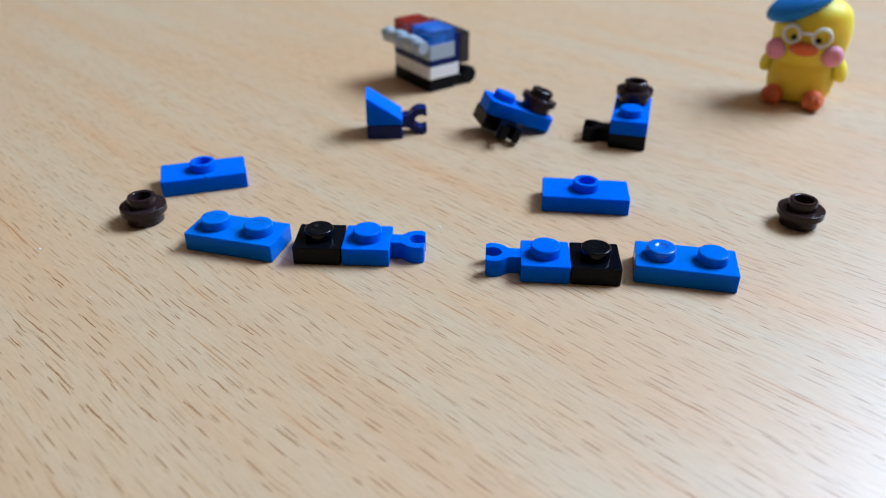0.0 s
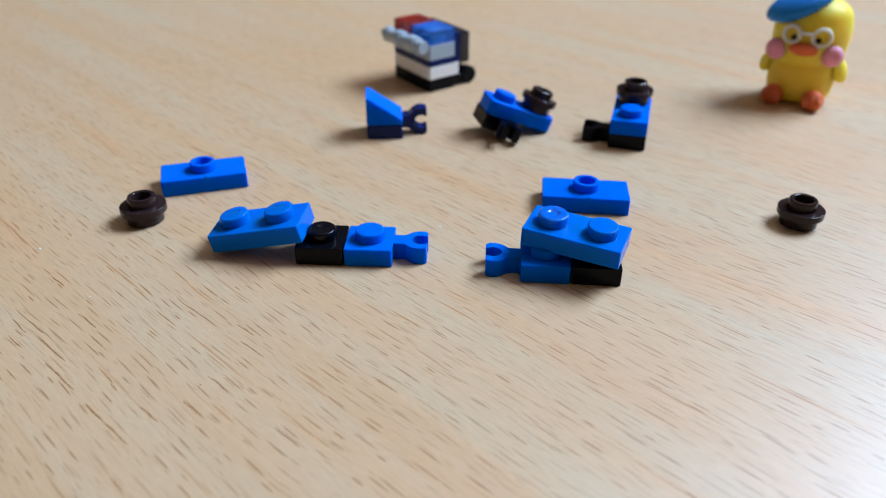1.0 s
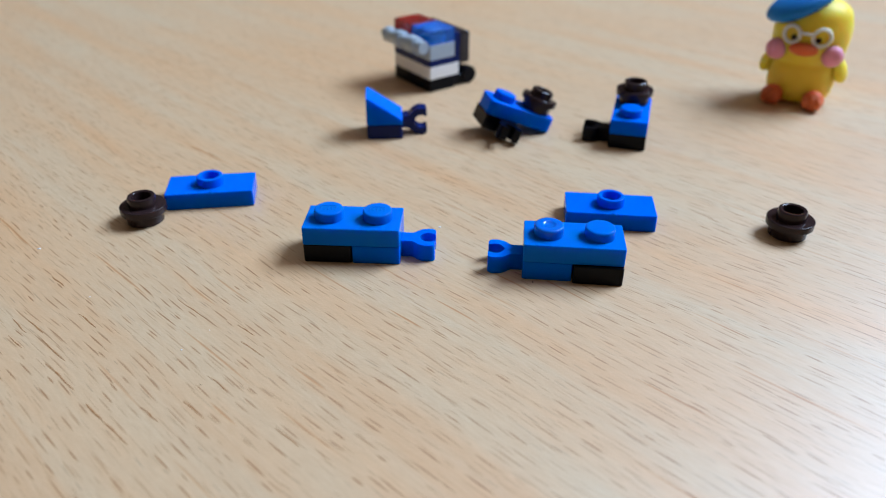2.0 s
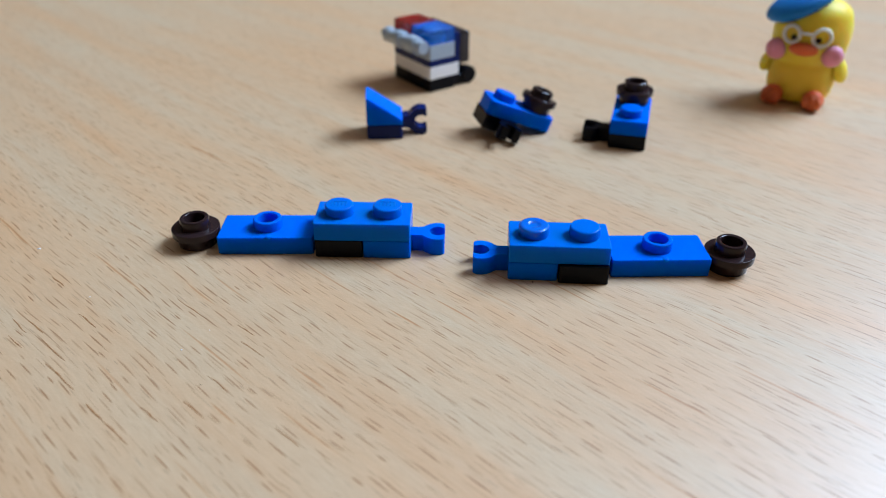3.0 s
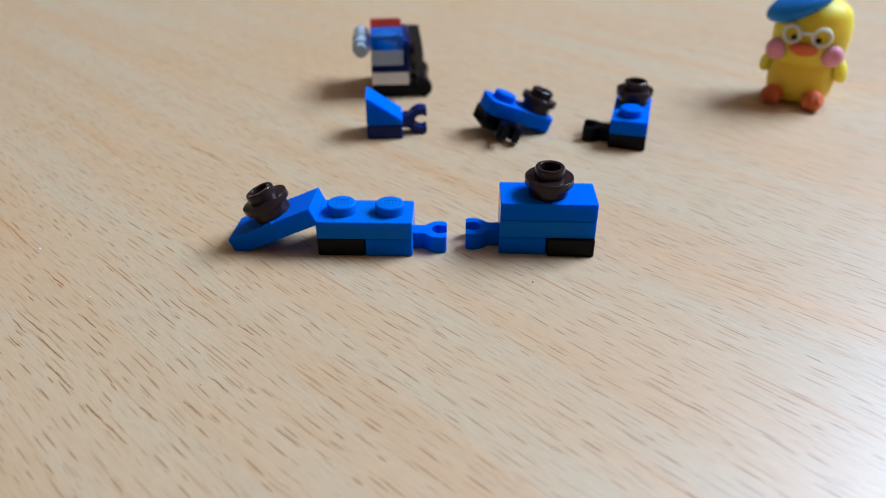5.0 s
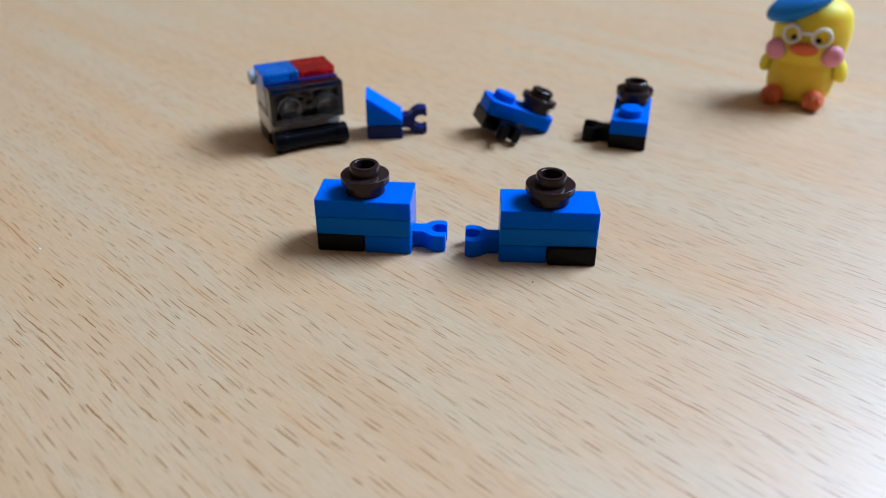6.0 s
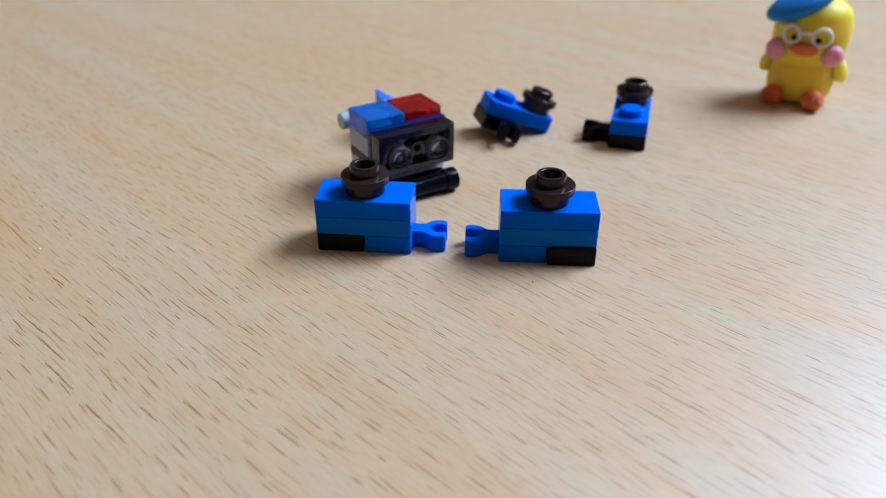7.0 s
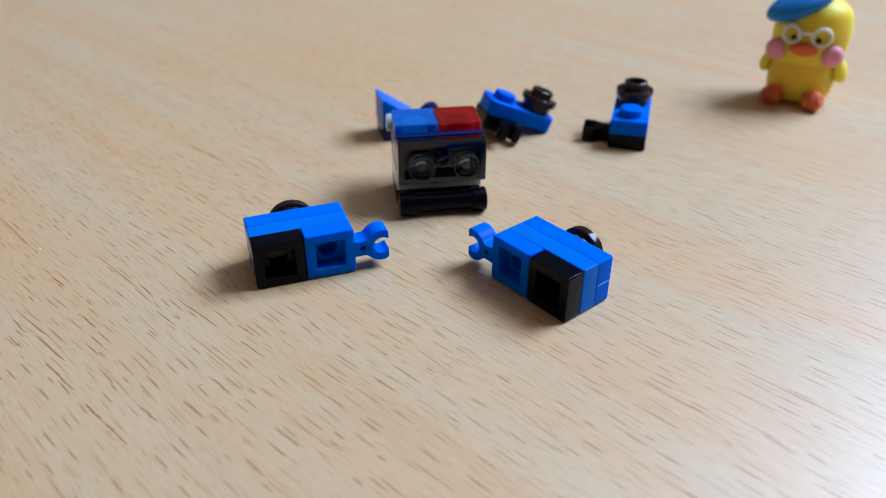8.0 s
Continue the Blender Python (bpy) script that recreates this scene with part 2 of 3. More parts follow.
def box(bm, x0, x1, y0, y1, z0, z1):
    bmesh.ops.create_cube(bm, size=1.0, matrix=Matrix.Translation(((x0 + x1) / 2, (y0 + y1) / 2, (z0 + z1) / 2)) @ Matrix.Diagonal((x1 - x0, y1 - y0, z1 - z0, 1)))
    return bm


# ---- the room round the table: unseen, added to bounce warm light into the shadows ----
X0, X1, Y0, Y1, Z0, Z1 = -2700, 900, -2000, 2600, -750, 1850
structure("floor", box(bmesh.new(), X0 - 150, X1 + 150, Y0 - 150, Y1 + 150, Z0 - 100, Z0), FLOOR, "plain floor under the table", "floor")
structure("ceiling", box(bmesh.new(), X0 - 150, X1 + 150, Y0 - 150, Y1 + 150, Z1, Z1 + 100), CEILING, "unseen ceiling of the room, tinted for warm bounce light", "ceiling")
structure("wall_west", box(bmesh.new(), X0 - 150, X0, Y0, Y1, Z0, Z1), WALL, "unseen wall, tinted for warm bounce light", "wall")
structure("wall_north", box(bmesh.new(), X0, X1, Y1, Y1 + 150, Z0, Z1), WALL_DIMMED, "unseen far wall, darkened to dim its reflection on the table", "wall")
structure("wall_south", box(bmesh.new(), X0, X1, Y0 - 150, Y0, Z0, Z1), WALL, "unseen wall, tinted for warm bounce light", "wall")
east = bmesh.new()
wy0, wy1, wz0, wz1 = WIN_Y0 * 1000, WIN_Y1 * 1000, WIN_Z0 * 1000, WIN_Z1 * 1000
box(east, X1, X1 + 150, Y0, wy0, Z0, Z1)
box(east, X1, X1 + 150, wy1, Y1, Z0, Z1)
box(east, X1, X1 + 150, wy0, wy1, Z0, wz0)
box(east, X1, X1 + 150, wy0, wy1, wz1, Z1)
structure("wall_east", east, WALL, "unseen wall with a window opening, tinted for warm bounce light", "wall")

# ---- the table ----
table = thing("table", "pale beech laminate table top with short brown grain", "table")
top = part("tabletop", brick_box(bmesh.new(), 1150, 800, 25, -25, -20, 180, r=6, e=1.5), BEECH, table)
for lx in (-540, 500):
    for ly in (-180, 540):
        part("leg", brick_box(bmesh.new(), 45, 45, 725, -750, lx, ly, r=4, e=1), STEEL, table, "square grey steel leg")

# deeper streaks in the grain: place, length and half width
STREAKS = [(-50.9, 77.6, 7.9, 0.17), (-43.8, 71.0, 4.1, 0.19), (-39.9, 67.5, 6.3, 0.13), (-54.1, 83.0, 7.1, 0.11), (-59.0, 88.4, 4.9, 0.15), (-61.4, 88.5, 5.0, 0.12), (-52.0, 89.8, 5.1, 0.14),
           (-60.3, 84.8, 4.3, 0.11), (-60.7, 100.0, 4.2, 0.14), (-37.8, 93.0, 7.2, 0.10), (-28.4, 87.7, 3.8, 0.12), (-26.4, 83.5, 5.3, 0.11), (-31.4, 71.5, 4.6, 0.11), (-36.7, 70.6, 4.1, 0.12),
           (-18.8, 66.9, 4.6, 0.11), (-29.5, 76.3, 4.7, 0.10)]


def streak(x, y, length, half):
    """A slim uneven sliver that lies along the grain."""
    bm, n = bmesh.new(), 9
    rows = []
    for i in range(n):
        u = i / (n - 1)
        w = half * math.sin(math.pi * (0.06 + 0.88 * u)) ** 0.7 * (0.8 + 0.5 * noise.noise(Vector((x + u * 4, y, 0))))
        c = 0.22 * noise.noise(Vector((y + u * 2.2, x, 3)))
        p, q = Vector((math.cos(radians(-GRAIN + 2)), math.sin(radians(-GRAIN + 2)))), Vector((math.sin(radians(GRAIN - 2)), math.cos(radians(GRAIN - 2))))
        rows.append([bm.verts.new((*(Vector((x, y)) + p * (u - 0.5) * length + q * (c + k * w)), z)) for k, z in ((-1, -0.05), (-0.6, 0.03), (0.6, 0.03), (1, -0.05))])
    for a, b in zip(rows, rows[1:]):
        for k in range(3):
            bm.faces.new((a[k], b[k], b[k + 1], a[k + 1]))
    part("grain_streak", bm, STREAK, top)


for row in STREAKS:
    streak(*row[:3], row[3] * 1.25)


# ---- building-brick pieces ----
def stud(parent, x, y, z, material, name="stud", h=1.7, r=2.4, deep=False):
    inside = [(0.001, 1.1), (1.5, 1.1), (1.6, -0.06)] if deep else []
    return part(name, lathe(bmesh.new(), inside + [(r, -0.08), (r, h - 0.32), (r - 0.09, h - 0.11), (r - 0.3, h), (0.001, h)], at=(x, y, z)), material, parent)


def embossed(parent, x, y, z, material):
    """Raised strokes on a stud's top, too fine to read."""
    bm = bmesh.new()
    for k in range(5):
        brick_box(bm, 0.36, 1.25 - 0.3 * (k % 2), 0.125, z + 1.6, x - 1.2 + k * 0.6, y - 0.1, r=0.1, e=0.05)
    brick_box(bm, 2.5, 0.2, 0.12, z + 1.6, x, y + 0.72, r=0.09, e=0.05)
    part("embossed_mark", bm, material, parent)


def open_stud(parent, x, y, z, material):
    return part("open_stud", lathe(bmesh.new(), [(2.4, -0.05), (2.4, 1.5), (2.3, 1.66), (2.15, 1.7), (1.75, 1.7), (1.6, 1.55), (1.6, -0.05)], at=(x, y, z), closed=True), material, parent)


def dented_stud(parent, x, material, label=""):
    return part("stud", lathe(bmesh.new(), [(2.4, -0.08), (2.4, 1.3), (2.34, 1.52), (2.16, 1.66), (1.9, 1.7), (1.2, 1.7), (1.02, 1.64), (0.85, 1.5), (0.5, 1.42), (0.001, 1.4)], at=(x, 0, 3.2)), material, parent, label)


def plate_1x2(label, material=BLUE_LIGHT, dent=0):
    p = thing("building_plate", label, "toy brick", "loose plates")
    part("body", hollow_plate(bmesh.new(), 15.8, 7.8, 3.2, hole=1.5), material, p)
    for x in (-4, 4):
        if x * dent > 0:
            dented_stud(p, x, BLUE_SHINY, "scratched dented stud")
        else:
            stud(p, x, 0, 3.2, material)
            if not dent:
                embossed(p, x, 0, 3.2, material)
    return p


def plate_1x1(label, dent=False):
    p = thing("building_plate", label, "toy brick", "loose plates")
    part("body", hollow_plate(bmesh.new(), 7.8, 7.8, 3.2, deep=True), BLACK, p)
    if dent:
        dented_stud(p, 0, BLACK_SHINY, "sunken shiny stud")
    else:
        stud(p, 0, 0, 3.2, BLACK_SHINY, deep=True)
        embossed(p, 0, 0, 3.2, BLACK_SHINY)
    return p


def jumper_plate(label):
    p = thing("jumper_plate", label, "toy brick", "jumper plates")
    part("body", hollow_plate(bmesh.new(), 15.8, 7.8, 3.2, hole=1.5), BLUE, p)
    open_stud(p, 0, 0, 3.2, BLUE)
    part("mould_mark", lathe(bmesh.new(), [(0.55, 0), (0.5, 0.25), (0.2, 0.4), (0.001, 0.42)], n=12, at=(0.6, -3.55, 3.0)), BLUE, p)
    return p


def round_plate(label):
    p = thing("round_plate", label, "toy brick", "round plates")
    part("body", lathe(bmesh.new(), [(1.65, 0.0), (3.1, 0.0), (3.2, 0.1), (3.25, 1.9), (3.92, 1.92), (4.0, 2.02), (4.0, 3.08), (3.88, 3.2), (1.65, 3.2)], n=40, closed=True), BROWN, p)
    part("open_stud", lathe(bmesh.new(), [(2.45, 3.15), (2.45, 4.65), (2.3, 4.88), (2.1, 4.9), (1.8, 4.9), (1.62, 4.7), (1.62, 3.15)], n=32, closed=True), BROWN, p)
    return p


def claw(cx, r_out, r_in, neck, start, cut=1.35, hole=0.0):
    """The outline of a clip that points to +x: a neck with a hollow fillet, then an open ring with round-cornered jaws.
    hole: the place of a small round hole through the neck, joined to the ring's inside by a hairline slit."""
    a0 = math.asin(min(0.95, (neck + 0.45) / r_out))
    a1, b1 = math.acos((cut - 0.4) / r_out), math.acos(min(0.97, cut / r_in))
    low = [(start, -neck - 0.25), (start + 0.35, -neck), (cx - r_out * math.cos(a0) - 0.45, -neck)]
    for i in range(17):
        a = math.pi + a0 + (math.pi - a1 - a0) * i / 16
        low.append((cx + r_out * math.cos(a), r_out * math.sin(a)))
    edge = low[-1][1]
    low += [(cx + cut - 0.14, edge + 0.16), (cx + cut, edge + 0.48)]
    inner = []
    for i in range(10):
        a = -b1 - (math.pi - b1) * i / 10
        inner.append((cx + r_in * math.cos(a), r_in * math.sin(a)))
    half = low + inner
    if hole:
        mid = [(cx - r_in, -0.01)] + [(hole + 0.52 * math.cos(a), 0.52 * math.sin(a)) for a in [-0.02 - (2 * math.pi - 0.04) * k / 14 for k in range(15)]] + [(cx - r_in, 0.01)]
    else:
        mid = [(cx - r_in, 0.0)]
    return half + mid + [(x, -y) for x, y in reversed(half)]


def clip_plate(label):
    p = thing("clip_plate", label, "toy brick", "clip plates")
    part("body", hollow_plate(bmesh.new(), 7.8, 7.8, 3.2, deep=True), BLUE, p)
    stud(p, 0, 0, 3.2, BLUE, deep=True)
    jaws = bar(bmesh.new(), claw(8.35, 2.75, 1.5, 1.25, 3.75, cut=1.15, hole=5.2), 0.05, 3.1, plain=range(32, 49))
    lathe(jaws, [(0.001, 1.9), (0.515, 1.9), (0.515, 3.09), (0.001, 3.09)], n=14, at=(5.2, 0, 0))
    part("clip", jaws, BLUE, p)
    return p


# ---- the loose pieces that are put together ----
plate_l = plate_1x2("lighter blue two-stud plate lying on the table")
plate_r = plate_1x2("lighter blue two-stud plate with one dented scratched stud", dent=-1)
black_l = plate_1x1("shiny black one-stud plate with a sunken stud", dent=True)
black_r = plate_1x1("shiny black one-stud plate beside a blue clip plate")
clip_l = clip_plate("bright blue one-stud plate with an open clip")
clip_r = clip_plate("bright blue one-stud plate with an open clip")
jumper_l = jumper_plate("bright blue flat plate with one hollow stud")
jumper_r = jumper_plate("bright blue flat plate with one hollow stud")
part("scratch", brick_box(bmesh.new(), 0.05, 0.09, 2.6, 0.3, 7.9, 0.3, r=0.02, e=0.01), GREY, jumper_r, "pale scratch")
round_l = round_plate("dark brown round plate with a hollow stud")
round_r = round_plate("dark brown round plate with a hollow stud")

# ---- police head: a small stack of bricks that is turned about ----
police = thing("police_head", "small police head of stacked bricks with red and blue lights", "toy")
base = part("base_plate", brick_box(bmesh.new(), 15.8, 7.8, 3.2), BLACK, police, "black plate with a handle bar")
for sx in (-1, 1):
    part("bar_mount", lathe(bmesh.new(), [(0.001, -1.3), (2.05, -1.3), (2.2, -1.1), (2.2, 1.1), (2.05, 1.3), (0.001, 1.3)], axis="x", at=(sx * 6.6, -8.7, 2.2)), BLACK, base)
    part("bar_arm", brick_box(bmesh.new(), 1.8, 5.0, 2.6, 0.3, sx * 6.6, -6.1), BLACK, base)
part("handle_bar", lathe(bmesh.new(), [(0.001, -5.6), (1.95, -5.6), (1.78, -3.0), (1.7, 0.0), (1.78, 3.0), (1.95, 5.6), (0.001, 5.6)], axis="x", at=(0, -8.7, 2.2)), BLACK, base)
part("white_plate", brick_box(bmesh.new(), 15.8, 9.2, 3.2, 3.2, 0, -0.7), WHITE, police, "white plate")
bracket = part("bracket", brick_box(bmesh.new(), 15.8, 7.8, 1.7, 6.4), NAVY, police, "dark blue bracket")
part("upright", brick_box(bmesh.new(), 15.8, 1.5, 7.4, 6.4, 0, -4.66), NAVY, bracket)
part("grey_plate", brick_box(bmesh.new(), 15.8, 7.8, 3.7, 8.1), GREY, police, "pale grey plate")
for sx, material, colour in ((-1, CLEAR_BLUE, "blue"), (1, CLEAR_RED, "red")):
    lamp = part("signal_light", brick_box(bmesh.new(), 7.8, 7.8, 3.5, 11.82, sx * 3.95, 0), material, police, "see-through %s light block" % colour)
    stud(lamp, sx * 3.95, 0, 11.9, GREY if sx < 0 else CLEAR_RED, "inner_stud", 1.5)
screen = bmesh.new()
hollow_plate(screen, 15.8, 7.8, 3.0, wall=1.2, hole=1.4)
bmesh.ops.transform(screen, matrix=Matrix.Translation((0, -8.5, 9.7)) @ Matrix.Rotation(radians(-90), 4, "X"), verts=screen.verts)
visor = part("visor", screen, SMOKE, police, "smoked see-through front plate")
for sx in (-1, 1):
    part("eye_ring", lathe(bmesh.new(), [(2.4, -7.2), (2.4, -8.75), (2.3, -8.9), (2.16, -8.9), (2.1, -8.75), (2.1, -7.2)], axis="y", at=(sx * 4.0 + 0.35, 0, 8.75), closed=True), LENS, visor, "clear shiny ring")
    part("eye_lens", lathe(bmesh.new(), [(0.001, -8.6), (0.5, -8.52), (0.85, -8.2), (1.05, -7.2), (0.001, -7.2)], axis="y", at=(sx * 4.0 + 0.35, 0, 8.75)), LENS, visor, "clear shiny dome")
    part("eye_inner_ring", lathe(bmesh.new(), [(1.62, -7.2), (1.62, -8.4), (1.5, -8.5), (1.38, -8.4), (1.38, -7.2)], axis="y", at=(sx * 4.0 + 0.35, 0, 8.75), closed=True), LENS, visor, "clear shiny ring")
part("tube_end", lathe(bmesh.new(), [(1.3, -7.2), (1.3, -7.9), (0.8, -7.9), (0.8, -7.2)], axis="y", at=(0.3, 0, 9.8), closed=True), SMOKE, visor)
for k in range(7):
    part("moulded_mark", brick_box(bmesh.new(), 0.4, 0.25, 0.5, 11.9, 1.6 + k * 0.75, -7.75, r=0.05, e=0.03), LENS, visor)
gun = part("blaster", lathe(bmesh.new(), [(0.001, -9.6), (1.5, -9.6), (1.65, -9.4), (1.65, -7.6), (2.1, -7.4), (2.2, -5.6), (2.2, -4.4), (1.6, -4.0), (1.6, -1.6), (2.2, -1.2), (2.2, 1.2), (1.6, 1.8), (1.5, 3.6), (1.95, 4.4), (1.95, 5.8), (1.3, 6.9), (1.0, 7.9), (0.001, 8.0)], n=20, axis="x", at=(1.1, 6.2, 11.9)), GREY, police, "pale grey ridged tube")
part("blaster_mount", brick_box(bmesh.new(), 3.0, 2.4, 2.2, 10.8, 1.1, 4.6), GREY, gun)

# ---- finished pieces that wait on the table ----
slope_piece = thing("slope_piece", "bright blue slope on a navy clip plate", "toy", "finished pieces", mm(-13.1, 159.9, 0, 0, 0, 4))
part("clip_base", brick_box(bmesh.new(), 7.8, 7.8, 3.2, r=0.6), NAVY, slope_piece, "dark navy plate")
part("slope", bar(bmesh.new(), [(-3.9, 3.2), (3.9, 3.2), (3.9, 4.4), (-3.5, 9.3), (-3.9, 9.3)], -3.9, 3.9, axis="y"), BLUE, slope_piece)
part("clip", bar(bmesh.new(), [(x, y + 3.0) for x, y in claw(8.1, 3.0, 1.7, 1.2, 3.7, cut=1.2)], -1.6, 1.6, axis="y"), NAVY, slope_piece, "dark navy open clip")

boot = thing("foot_piece", "blue two-stud plate on a black clip plate", "toy", "finished pieces", mm(41.17, 158.85, 0, 0, 0, -15.5))
part("black_plate", brick_box(bmesh.new(), 7.8, 15.8, 3.2), BLACK, boot, "black plate")
part("clip", bar(bmesh.new(), [(-x, y - 3.4) for x, y in claw(8.4, 2.7, 1.5, 1.4, 3.75)], 0.05, 3.1), BLACK, boot, "black open clip")
part("blue_plate", brick_box(bmesh.new(), 7.8, 15.8, 3.2, 3.2), BLUE, boot)
stud(boot, 0, -4, 6.4, BLUE)
part("round_plate", lathe(bmesh.new(), [(1.65, 6.4), (3.1, 6.4), (3.2, 6.5), (3.25, 8.3), (3.92, 8.32), (4.0, 8.42), (4.0, 9.48), (3.88, 9.6), (2.45, 9.6), (2.45, 11.1), (2.2, 11.3), (1.8, 11.3), (1.62, 11.1)], n=36, at=(0, 4, 0), closed=True), BROWN, boot, "dark brown round plate")

arm = thing("arm_piece", "tilted blue plate with brown round plate and black clip", "toy", "finished pieces", mm(15.6, 161.4, 3.0, -0.5, 22.1, 13.8))
part("blue_plate", brick_box(bmesh.new(), 15.8, 7.8, 3.2, r=1.6), BLUE, arm)
stud(arm, -4, 0, 3.2, BLUE)
part("round_plate", lathe(bmesh.new(), [(1.65, 3.2), (3.1, 3.2), (3.2, 3.3), (3.25, 5.1), (3.92, 5.12), (4.0, 5.22), (4.0, 6.28), (3.88, 6.4), (2.45, 6.4), (2.45, 7.9), (2.2, 8.1), (1.8, 8.1), (1.62, 7.9)], n=36, at=(4, 0, 0), closed=True), BROWN, arm, "dark brown round plate")
part("black_plate", brick_box(bmesh.new(), 7.8, 7.8, 3.2, -3.2, -4, 0), BLACK, arm, "black plate")
part("clip", bar(bmesh.new(), [(-y - 3.2, -x) for x, y in claw(7.4, 2.7, 1.5, 1.3, 3.75)], -3.1, -0.1), BLACK, arm, "black open clip")


# ---- the vinyl duck ----
def ball(bm, index, x, y, z, rx, ry, rz, tilt=(0, 0, 0), seg=24):
    m = Matrix.Translation((x, y, z)) @ Euler([radians(a) for a in tilt]).to_matrix().to_4x4() @ Matrix.Diagonal((rx, ry, rz, 1))
    made = bmesh.ops.create_uvsphere(bm, u_segments=seg, v_segments=seg * 2 // 3, radius=1.0, matrix=m)["verts"]
    for f in {f for v in made for f in v.link_faces}:
        f.material_index = index


def hoop(bm, index, x, y, z, big, small, yaw=0):
    rot = Matrix.Translation((x, y, z)) @ Matrix.Rotation(radians(yaw), 4, "Z")
    rings = []
    for i in range(24):
        a = i * math.pi / 12
        ring = []
        for j in range(8):
            b = j * math.pi / 4
            ring.append(bm.verts.new(rot @ Vector(((big + small * math.cos(b)) * math.cos(a), small * math.sin(b), (big + small * math.cos(b)) * math.sin(a)))))
        rings.append(ring)
    for i in range(24):
        for j in range(8):
            f = bm.faces.new((rings[i][j], rings[(i + 1) % 24][j], rings[(i + 1) % 24][(j + 1) % 8], rings[i][(j + 1) % 8]))
            f.material_index = index


def duck():
    bm = bmesh.new()
    keys = [(4.0, 0.0), (7.2, 1.0), (8.5, 3.6), (8.7, 7.0), (8.45, 9.6), (8.0, 11.3), (9.2, 13.2), (9.6, 15.6), (9.8, 18.6), (9.5, 22.0), (8.3, 25.2), (5.2, 27.3), (0.01, 28.0)]
    shape = []
    for i in range(len(keys) - 1):
        a, b, c, d = (Vector(keys[max(0, min(len(keys) - 1, i + k))]) for k in (-1, 0, 1, 2))
        for u in (0.0, 0.25, 0.5, 0.75):
            shape.append(tuple(0.5 * (2 * b + (c - a) * u + (2 * a - 5 * b + 4 * c - d) * u ** 2 + (3 * b - a - 3 * c + d) * u ** 3)))
    lathe(bm, shape + [keys[-1]], n=40)
    for v in bm.verts:
        v.co.y *= 0.93
    for s in (-1, 1):
        ball(bm, 0, s * 8.9, -0.5, 9.8, 2.1, 2.8, 3.8, (0, s * -24, 0))
        ball(bm, 1, s * 5.3, -8.2, 2.6, 2.8, 2.5, 2.7)
        for k in (-1, 0, 1):
            ball(bm, 1, s * 5.3 + k * 1.6, -9.6, 3.0 - abs(k) * 0.7, 1.0, 1.5, 1.5, seg=12)
        ball(bm, 2, s * 7.0, -6.6, 14.6, 2.8, 2.2, 2.8)
        hoop(bm, 3, s * 3.7, -8.9, 19.5, 2.2, 0.5, s * 20)
        ball(bm, 4, s * 3.0, -9.3, 18.8, 0.75, 0.5, 0.75, seg=12)
    ball(bm, 3, 0, -9.8, 20.2, 1.9, 0.45, 0.45, seg=12)
    ball(bm, 1, 0, -9.6, 16.1, 3.7, 2.3, 1.6)
    ball(bm, 5, -4.3, -1.4, 25.8, 8.8, 8.6, 3.3, (8, -27, 0), seg=28)
    ball(bm, 5, -4.2, -1.0, 28.8, 0.8, 0.8, 1.4, (0, -20, 0), seg=10)
    for v in bm.verts:
        v.co *= 0.885
    ob = new("toy_duck", finish(bm, "toy_duck", [YELLOW, ORANGE, PINK, EYE_WHITE, EYE_DARK, CAP_BLUE], 60))
    ob.matrix_world = mm(87.9, 183.4, 0, 0, 0, -31)
    tagged(ob, "yellow vinyl toy duck with blue cap and white glasses", "toy duck")


duck()


# ---- dust and crumbs on the table ----
CRUMBS = [(-0.6, 117.5, 0.24), (-68.0, 109.6, 0.24), (-54.0, 95.8, 0.12), (-36.3, 83.2, 0.15), (-33.6, 87.7, 0.09)]
SPECKS = [(14.2, 100.4, 0.15), (-31.7, 76.1, 0.10)]


def crumb(x, y, size, material, label):
    bm = bmesh.new()
    bmesh.ops.create_icosphere(bm, subdivisions=2, radius=1.0)
    for v in bm.verts:
        v.co *= 0.75 + 0.5 * noise.noise(v.co * 1.7 + Vector((x, y, 0)))
        v.co = Vector((v.co.x * size * 1.3, v.co.y * size, (v.co.z + 0.6) * size * 0.6))
    ob = new("crumb", finish(bm, "crumb", material, 80))
    ob.location = (x * MM, y * MM, 0)
    tagged(ob, label, "crumb", "crumbs")


for cx, cy, size in CRUMBS:
    crumb(cx, cy, size, WHITE, "tiny white crumb lying on the table")
for cx, cy, size in SPECKS:
    crumb(cx, cy, size, BROWN, "tiny dark speck lying on the table")


# ---- movement: each piece rests, then jumps to its next place ----
CHANGE = [0.0, 0.267, 0.567, 1.367, 1.767, 2.1, 2.467, 2.867, 3.167, 3.567, 3.967, 4.367, 4.733, 5.1, 5.5, 5.867, 6.267, 6.667, 7.067, 7.467, 7.867]


def between(a, b, k=0.5):
    return Matrix.LocRotScale(a.translation.lerp(b.translation, k), a.to_quaternion().slerp(b.to_quaternion(), k), None)


def jump(ob, poses):
    """poses: the number of the change at which each pose begins, and the pose."""
    rows = []
    for i, (c, m) in enumerate(poses):
        t = CHANGE[c]
        if rows:
            rows.append((t - 1 / FPS, rows[-1][1]))
            if rows[-1][1].to_quaternion().rotation_difference(m.to_quaternion()).angle > 1.3:
                rows[-1] = (t - 2 / FPS, rows[-1][1])
                rows.append((t - 1 / FPS, between(rows[-1][1], m)))
        rows.append((t, m))
    rows.append((8.0, rows[-1][1]))
    walk(ob, rows)


